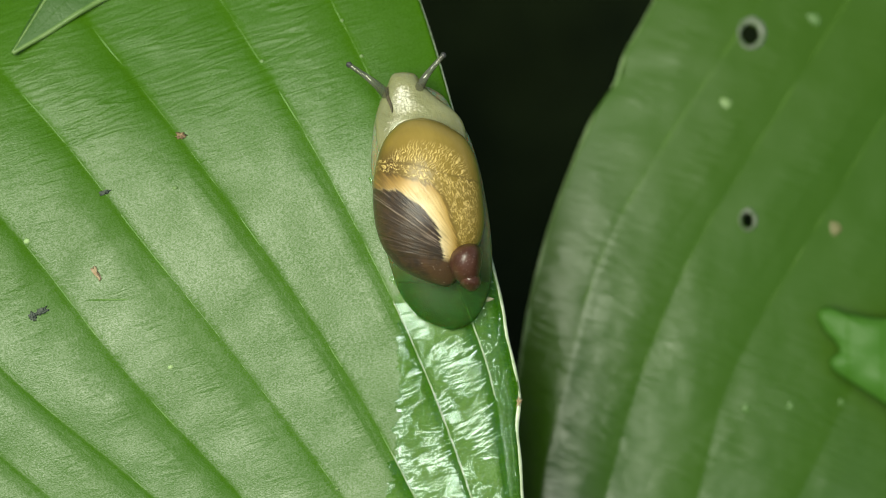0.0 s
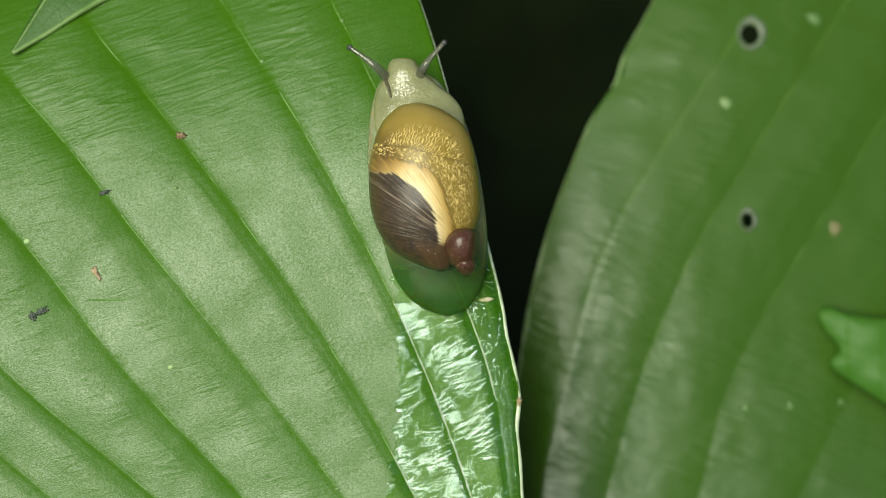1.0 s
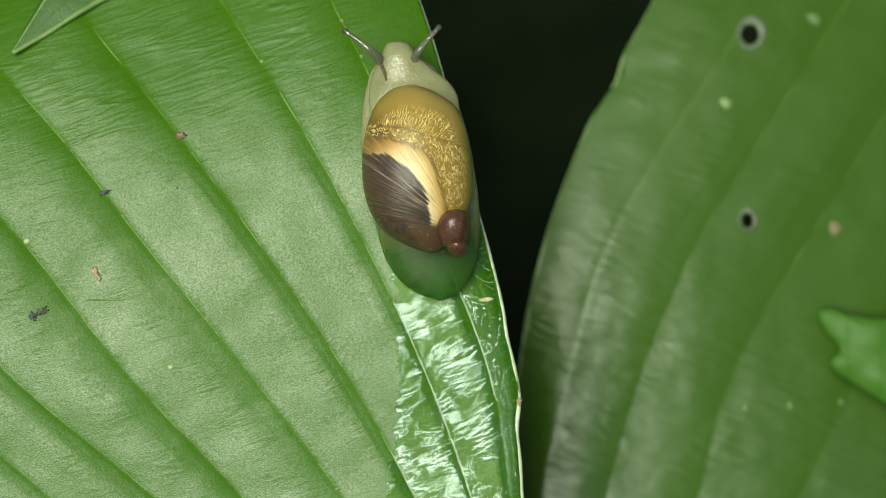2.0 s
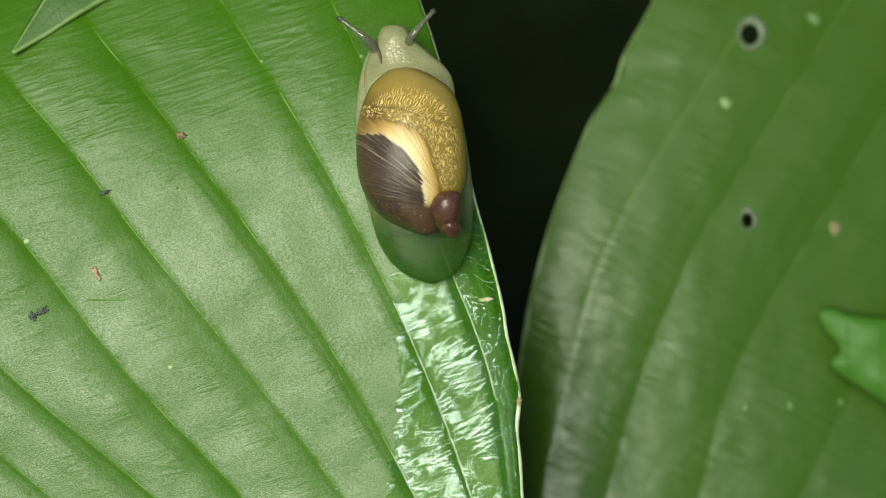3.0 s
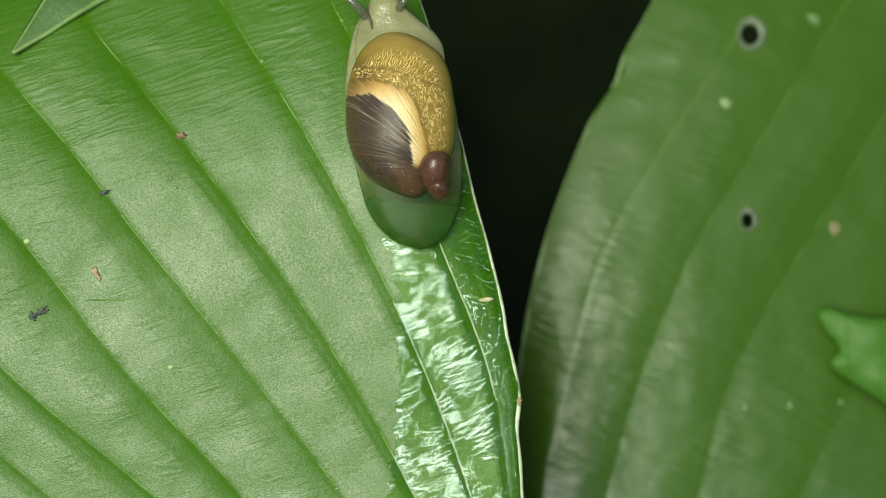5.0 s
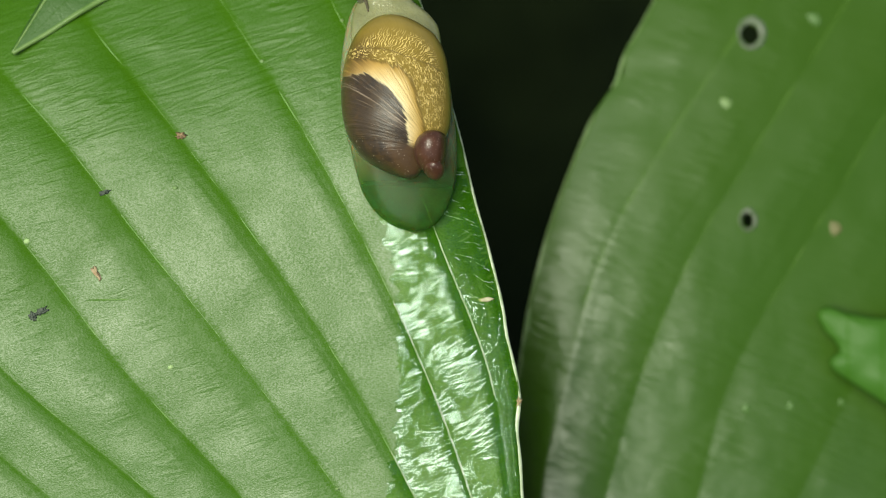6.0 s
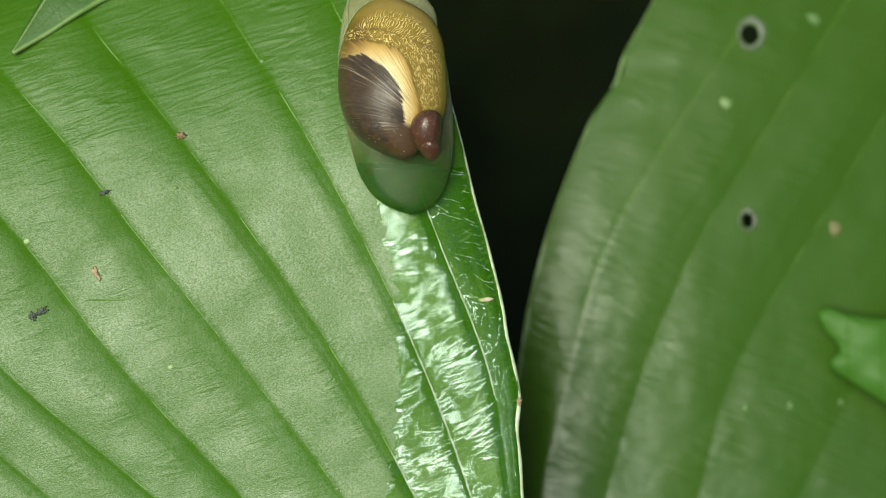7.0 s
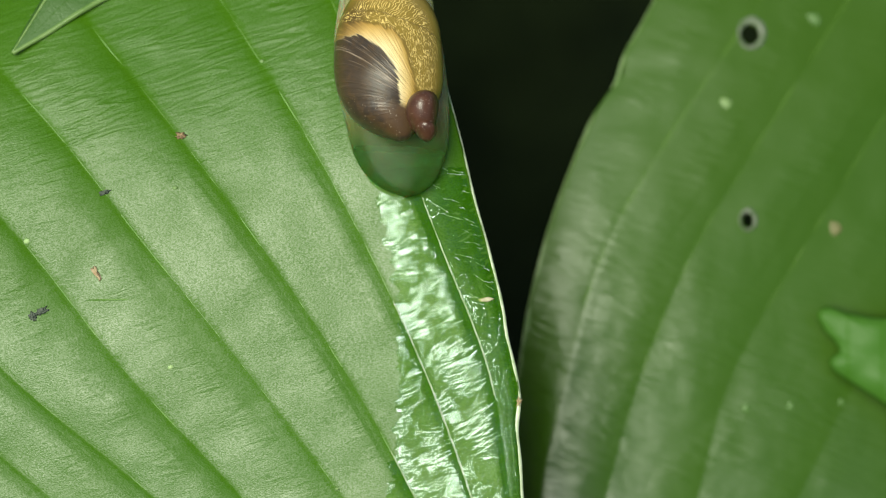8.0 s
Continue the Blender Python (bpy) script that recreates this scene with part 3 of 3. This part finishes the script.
for u, v, r, mat in ((1283, 184, 12, PALE_MID), (1437, 36, 15, PALE_DIM), (1475, 405, 14, TAN_DIM), (1320, 722, 8, PALE_DIM), (1398, 718, 8, PALE_DIM), (1487, 712, 7, PALE_DIM)):
    spot("spot", FAR, far_base, far_leaf, mat, u, v, r, r, 0.0, "tan dry spot" if mat is TAN_DIM else "pale worn spot")
for u, v, r, mat in ((48, 427, 6, PALE), (302, 650, 5, PALE), (310, 333, 5, PALE_MID), (464, 109, 4, PALE_MID), (605, 37, 4, PALE_MID), (597, 865, 4, PALE_MID), (640, 100, 4, PALE_MID)):
    spot("spot", NEAR, near_base, near_leaf, mat, u, v, r, r * 0.8, 0.3, "pale tiny spot")
spot("scar", NEAR, near_base, near_leaf, CREAM, 856, 531, 17, 4, 0.1, "torn tan scar beside the edge")


spot("scratch", NEAR, near_base, near_leaf, VEIN, 190, 531, 44, 1.6, 0.02, "thin dark scratch")


def fleck(u, v, ru, rv, turn, material, label, thick=0.00012):
    p = NEAR.place(u, v, 0.28)
    bm = blob((0, 0, 0), (ru / 21000, rv / 21000, thick), u, 1.3, turn, 3)
    for v in bm.verts:
        v.co *= 1.0 + 0.5 * noise.noise(Vector((v.co.x * 9000.0, v.co.y * 9000.0, u)))
    ob = part("plant_fleck", bm, material)
    ob.matrix_world = VIEW @ Matrix.Translation(p)
    return tagged(ob, label, "debris")


fleck(319, 242, 8, 5, 0.2, BROWN, "small brown dry fleck on the hosta leaf")
fleck(171, 485, 4, 11, 0.5, TAN, "thin pinkish bud scale on the hosta leaf")
fleck(184, 342, 9, 3, 0.4, BLACK, "small dark crumb on the hosta leaf")
fleck(58, 561, 5, 6, 0.3, BLACK, "small black crumb on the hosta leaf")
fleck(73, 552, 10, 5, 0.6, BLACK, "small grey husk on the hosta leaf")
fleck(918, 712, 4, 6, 0.0, TAN, "tiny pale crumb on the leaf edge")

# ---- slime trail ----


def pucker(k, u, v):
    """The slime film's wrinkles, in millimetres: short ridges that cross the veins."""
    y = (v + 0.3 * u) / 21.0
    bend = 0.8 * noise.noise(Vector((u / 40.0, v / 40.0, 2.0))) + 0.25 * noise.noise(Vector((u / 12.0, v / 12.0, 6.0)))
    size = 0.5 + 0.9 * max(0.0, noise.noise(Vector((u / 45.0, v / 45.0, 8.0))) + 0.25) + 1.1 * max(0.0, 1.0 - k) ** 0.5
    return size * (0.07 * noise.noise(Vector((k * 4.6, y * 3.5 + bend, 0.0))) + 0.034 * noise.noise(Vector((k * 9.0, y * 6.6 + bend, 5.0))))


rows = np.concatenate([np.arange(296, 920, 1.1), np.arange(921, 1250, 6.0)])
cells = []
for v in rows:
    x = NEAR.veins(v)
    left = float(spline((200, 310, 400, 520, 620, 800, 882, 1300), (620, 658, 678, 701, 706, 697, 686, 780), v))
    left += 16 * noise.noise(Vector((0, v / 22.0, 5))) + 9 * noise.noise(Vector((0, v / 6.0, 9)))
    k1 = float(np.interp(-left, -x, np.arange(len(x))))
    ks = np.linspace(0.03, k1, 110)
    cells.append([(k, u, v) for k, u in zip(ks, np.interp(ks, np.arange(len(x)), x))])
trail_base = NEAR.place(780, 600)
trail = thing("slime_trail", VIEW @ Matrix.Translation(trail_base), "wet glistening slime trail along the leaf edge", "slime trail")
film = part("film", sheet(NEAR, cells, trail_base, 0.26, (), pucker), SLIME, trail)
film.visible_shadow = False
# extra pale tubes lie over the veins within the trail
for k, v0, v1 in ((1, 350, 700), (2, 533, 1200), (3, 797, 1200)):
    pts = []
    for v in np.linspace(v0, v1, 60):
        u = NEAR.veins(v)[k] + 1.2 * noise.noise(Vector((k, v / 9.0, 2)))
        pts.append(at(u, v, NEAR.height(float(k), u, v) + 0.27 + 0.05 * noise.noise(Vector((k, v / 6.0, 7)))) - trail_base)
    part("pale_line", tube(pts, (0.00005, 0.00008, 0.00008), 6, 240), WET_RIDGE, trail, "pale wet line along a vein")

# added pale threads imitate white glints on the wrinkled wet edge
random.seed(11)
for i in range(26):
    v = 290 + i * 9.8 + random.uniform(-3, 3)
    x = NEAR.veins(v)
    a, slant = random.uniform(0.15, 0.9), random.uniform(5, 50)
    b = max(0.03, a - random.uniform(0.08, 0.55))
    thin = random.uniform(0.3, 0.7)
    pts = []
    for s in np.linspace(0, 1, 6):
        k = a + (b - a) * s
        w = v + (a - k) * slant + 2.0 * noise.noise(Vector((i * 3.1, s * 3.0, 1)))
        u = float(np.interp(k, np.arange(len(x)), x))
        pts.append(at(u, w, NEAR.height(k, u, w) + 0.25) - trail_base)
    part("pale_line", tube(pts, [r * thin for r in (0.00001, 0.00005, 0.00003, 0.00006, 0.00001)], 6, 24), GLINT_THREAD, trail, "pale thread painted as a glint on a wet crease across the leaf edge")


# ---- other leaves ----
def pointed_leaf(label, name, axis, widths, fold, material, stalk_to):
    """A narrow leaf folded along its midrib. axis: points (u, v, h) from base to tip."""
    base = at(*axis[0])
    ob = thing(name, VIEW @ Matrix.Translation(base), label, "leaf")
    pts = [at(*p) - base for p in axis]
    s = np.linspace(0, len(pts) - 1, 70)
    c = np.stack([spline(np.arange(len(pts)), [p[k] for p in pts], s) for k in range(3)], 1)
    w = np.interp(s / s[-1], np.linspace(0, 1, len(widths)), widths) / 1000.0
    bm = bmesh.new()
    uvl = bm.loops.layers.uv.new("UVMap")
    bandl = bm.loops.layers.uv.new("Band")
    rows, uvs = [], {}
    for i in range(70):
        t = Vector(c[min(i + 1, 69)] - c[max(i - 1, 0)]).normalized()
        a = Vector((0, 0, 1)).cross(t).normalized()
        row = []
        for f in np.linspace(-1, 1, 25):
            out, up = (1.85, fold) if f > 0 else (0.25, -0.9)
            vert = bm.verts.new(Vector(c[i]) + a * f * out * w[i] + Vector((0, 0, up * abs(f) * w[i])))
            uvs[vert] = (f * 2, i * 0.4)
            row.append(vert)
        rows.append(row)
    for r1, r2 in zip(rows, rows[1:]):
        for j in range(24):
            f = bm.faces.new((r1[j], r1[j + 1], r2[j + 1], r2[j]))
            for loop in f.loops:
                loop[uvl].uv = uvs[loop.vert]
                loop[bandl].uv = (abs(uvs[loop.vert][0]) * 2 + 0.5, 0)
    blade = part("blade", bm, material, ob)
    thick = blade.modifiers.new("thickness", "SOLIDIFY")
    thick.thickness, thick.offset = 0.0003, 0.0
    part("midrib", tube([p + Vector((0, 0, 0.0001)) for p in pts], (0.0003, 0.00018, 0.00008), 8, 60), VEIN_PALE, ob)
    side = [Vector(c[i]) + Vector((0, 0, 1)).cross(Vector(c[min(i + 1, 69)] - c[max(i - 1, 0)])).normalized() * 1.85 * w[i] + Vector((0, 0, fold * w[i])) for i in range(0, 70, 3)]
    part("margin", tube(side, (0.0003, 0.00028, 0.0002), 10, 90), VEIN_PALE, ob, "pale folded leaf margin")
    foot = VIEW.inverted() @ Vector((stalk_to[0], stalk_to[1], -0.01)) - base
    part("petiole", tube([Vector((0, 0, 0)), foot * 0.5 + Vector((0, 0.02, 0)), foot], (0.0006, 0.001, 0.0012), 10, 24), STALK, ob)
    return ob


pointed_leaf("pointed light green leaf tip over the hosta leaf", "pointed_leaf",
             [(560, -680, 13), (340, -360, 2), (150, -112, -4.0), (75, 10, -3.3), (22, 94, -2.2)], (0.6, 4.9, 3.25, 1.34, 0.03), 0.1, LEAF_TIP, (-0.02, 0.2))


def lobed_leaf():
    """A toothed leaf, domed from its middle."""
    outline = [(1447, 556), (1464, 545), (1502, 556), (1568, 564), (1640, 545), (1720, 560), (1800, 640), (1790, 740),
               (1710, 800), (1640, 772), (1568, 716), (1516, 682), (1477, 656), (1469, 639), (1485, 622), (1478, 605), (1458, 582)]
    cu, cv = 1640, 650
    base = at(1800, 700, -22)
    ob = thing("toothed_leaf", VIEW @ Matrix.Translation(base), "small bright green toothed leaf above the hosta leaf", "leaf")
    n = len(outline)
    closed = [outline[(i - 2) % n] for i in range(n + 5)]
    s = np.linspace(2, n + 2, 204, endpoint=False)
    us = spline(np.arange(n + 5), [p[0] for p in closed], s)
    vs = spline(np.arange(n + 5), [p[1] for p in closed], s)
    bm = bmesh.new()
    uvl = bm.loops.layers.uv.new("UVMap")
    bandl = bm.loops.layers.uv.new("Band")
    uvs, rings = {}, []
    for f in np.linspace(0.03, 1, 20):
        ring = []
        for u, v in zip(us, vs):
            pu, pv = cu + (u - cu) * f, cv + (v - cv) * f
            h = -22.6 + 0.9 * (1 - f ** 6) + 0.5 * noise.noise(Vector((pu / 60, pv / 60, 2)))
            vert = bm.verts.new(at(pu, pv, h) - base)
            uvs[vert] = (pu / 60, pv / 21)
            ring.append(vert)
        rings.append(ring)
    m = len(us)
    for r1, r2 in zip(rings, rings[1:]):
        for j in range(m):
            bm.faces.new((r1[j], r1[(j + 1) % m], r2[(j + 1) % m], r2[j]))
    bm.faces.new(rings[0])
    for f in bm.faces:
        for loop in f.loops:
            loop[uvl].uv = uvs[loop.vert]
            loop[bandl].uv = (2.0, 0.0)
    blade = part("blade", bm, LEAF_SMALL, ob)
    thick = blade.modifiers.new("thickness", "SOLIDIFY")
    thick.thickness, thick.offset = 0.0003, 0.0
    foot = VIEW.inverted() @ Vector((0.075, 0.03, -0.01)) - base
    part("petiole", tube([Vector((0, 0, 0)), foot * 0.5 + Vector((0.01, 0, 0)), foot], (0.0005, 0.0007, 0.001), 10, 24), STALK, ob)
    return ob


lobed_leaf()

# ---- snail ----
SU, SV, SH = 757.0, 355.0, 0.7
K = 0.985 / 21000.0


def mm(u, v, h=0.0):
    """A point of the snail's own space, h millimetres above the sole."""
    return Vector(((u - SU) * K, (SV - v) * K, h / 1000.0))


def rows_of(table):
    return [((SV - v) * K, (l - SU) * K, (r - SU) * K, z0 / 1000.0, z1 / 1000.0) for v, l, r, z0, z1 in table]


def oval(q):
    return math.cos(q), math.sin(q)


def flat_oval(q):
    c, s = math.cos(q), math.sin(q)
    return math.copysign(abs(c) ** 0.8, c), s if s > 0 else s * 0.4 - 0.0


snail = thing("snail", VIEW, "glossy gold and brown amber snail crawling on the hosta leaf", "snail")
foot = part("foot", lofted(rows_of([
    (146, 715, 740, -0.3, 0.8), (154, 694, 766, -0.8, 1.0), (168, 675, 786, -1.0, 1.2), (200, 664, 806, -1.2, 1.3), (240, 658, 831, -1.2, 1.5), (300, 655, 850, -1.2, 1.7),
    (350, 660, 860, -1.2, 1.8), (400, 668, 868, -1.2, 1.8), (450, 683, 872, -1.2, 1.7), (490, 695, 872, -1.2, 1.5), (523, 708, 866, -1.2, 1.2),
    (556, 732, 852, -0.9, 0.9), (577, 762, 834, -0.7, 0.6), (589, 800, 806, -0.4, 0.25)]), 120, 64, flat_oval), FOOT, snail, "translucent olive fleshy foot")
head = part("head", lofted(rows_of([
    (127, 703, 717, 1.4, 1.8), (132, 689, 732, 0.9, 2.4), (150, 681, 744, 0.6, 2.9), (175, 670, 772, 0.4, 3.0), (200, 662, 803, 0.4, 3.1),
    (230, 660, 820, 0.4, 3.3), (280, 670, 822, 0.5, 3.2), (340, 720, 800, 1.0, 3.8), (360, 750, 760, 1.5, 2.0)]), 90, 48, oval), FLESH, snail, "pale wet cream head and neck")
stalks = []
for pts in ([(694, 172, 1.3), (666, 150, 3.2), (641, 131, 3.4), (616, 114, 3.5)], [(732, 168, 1.3), (747, 143, 3.2), (764, 120, 3.4), (784, 97, 3.5)]):
    p = [mm(*q) for q in pts]
    stalk = part("tentacle", tube(p, (0.00052, 0.00036, 0.00024, 0.0002), 14, 30), TENTACLE, snail, "grey translucent eye stalk")
    stalks.append(stalk)
    part("eye", blob(p[-1], (0.00027, 0.00027, 0.00026), 1, 0.05), DARK, stalk, "dark round eye tip")
for pts in ([(682, 158, 2.2), (682, 174, 2.45), (687, 190, 2.85), (690, 204, 2.95)], [(744, 152, 2.1), (740, 168, 2.5), (740, 185, 2.65), (745, 202, 2.75)]):
    part("retractor_muscle", tube([mm(*q) for q in pts], (0.00022, 0.00016, 0.00006), 8, 20), MUSCLE, head, "dark muscle line under the skin")

SZ = 4.6
table = [(211, 740, 750, 0.2, 0.6), (217, 714, 776, -1.2, 1.5), (230, 697, 801, -1.9, 2.3), (250, 681, 826, -2.5, 2.9), (285, 668, 843, -3.0, 3.5), (325, 661, 851, -3.3, 3.8),
         (365, 661, 856, -3.4, 3.8), (400, 665, 857, -3.3, 3.7), (430, 674, 850, -3.0, 3.3), (455, 688, 834, -2.6, 2.8), (475, 706, 820, -2.1, 2.3),
         (492, 736, 810, -1.5, 1.6), (504, 768, 802, -0.8, 0.8), (509, 785, 791, -0.2, 0.2)]
shell = part("shell", lofted(rows_of(table), 140, 96, oval), SHELL, snail, "glossy amber shell with golden folds and a brown patch")
part("spire_whorl", lofted(rows_of([
    (433, 820, 838, 1.2, 2.2), (438, 808, 848, 0.2, 3.2), (450, 798, 852, -0.1, 3.7), (466, 795, 852, -0.2, 3.7), (480, 798, 850, 0.0, 3.4),
    (490, 803, 848, 0.2, 3.0), (498, 809, 846, 0.5, 2.4), (503, 819, 841, 1.0, 1.8)]), 40, 40, oval), MAROON, shell, "dark maroon spire")
part("apex", lofted(rows_of([
    (486, 818, 845, 0.5, 2.4), (493, 813, 850, 0.2, 2.8), (502, 814, 851, 0.2, 2.7), (510, 821, 847, 0.5, 2.2), (516, 830, 840, 0.9, 1.6)]), 30, 32, oval),
    MAROON, shell, "maroon blunt shell tip")


def motions():
    # u and v of the sole, the shell's nod and the body's turn, time by time; the body pitches with the bend of the blade
    rows = [(0.0, 0, 0, 0, 0), (0.5, -3, -13, -0.5, -0.3), (1.0, -7, -25, -1, -0.6), (1.5, -13, -39, -1.5, -0.9), (3.0, -29, -83, -3, -1.8),
            (3.5, -33, -97, -3.6, -2.0), (4.0, -38, -112, -4.2, -2.2), (4.5, -43, -127, -5, -2.4), (6.0, -55, -172, -7.5, -2.7),
            (6.5, -58, -187, -8.3, -2.8), (7.0, -61, -201, -9.2, -2.9), (7.5, -64, -215, -10, -3.0), (8.0, -68, -229, -11, -3.2)]

    def slope(v):
        return math.degrees(math.atan((NEAR.droop(v + 10) - NEAR.droop(v - 10)) * 21.0 / 20.0))

    level = pose(0, 0, 0, slope(SV))
    walk(snail, [(t, VIEW @ Matrix.Translation(at(SU + u, SV + v, SH + NEAR.droop(SV + v))) @ pose(0, 0, 0, -slope(SV + v)) @ pose(0, 0, 0, 0, 0, turn)) for t, u, v, n, turn in rows])
    walk(shell, [(t, level @ Matrix.Translation((0, 0, SZ / 1000)) @ pose(0, 0, 0, n)) for t, u, v, n, turn in rows])
    # the tail of the foot lags behind and catches up
    walk(foot, [(t, pose(x * K, -y * K, 0)) for t, x, y in ((0.0, 0, 0), (1.5, 0, 1), (3.5, -1, 3), (4.5, -1, 3), (6.0, -2, 4), (7.0, -1, 3), (8.0, -1, 2))])
    # the head swings a little to the side and the eye stalks draw in
    for ob, moves in ((head, ((0.0, 4, 1), (1.5, 8, 1), (3.5, 9, 1), (8.0, 9, 1))),
                      (stalks[0], ((0.0, 1, 7), (1.5, 8, 3), (3.5, 6, 17), (8.0, 6, 17))),
                      (stalks[1], ((0.0, 1, 7), (1.5, 8, 11), (3.5, 4, 13), (8.0, 4, 13)))):
        walk(ob, [(t, pose(x * K, -y * K, 0)) for t, x, y in moves])


motions()
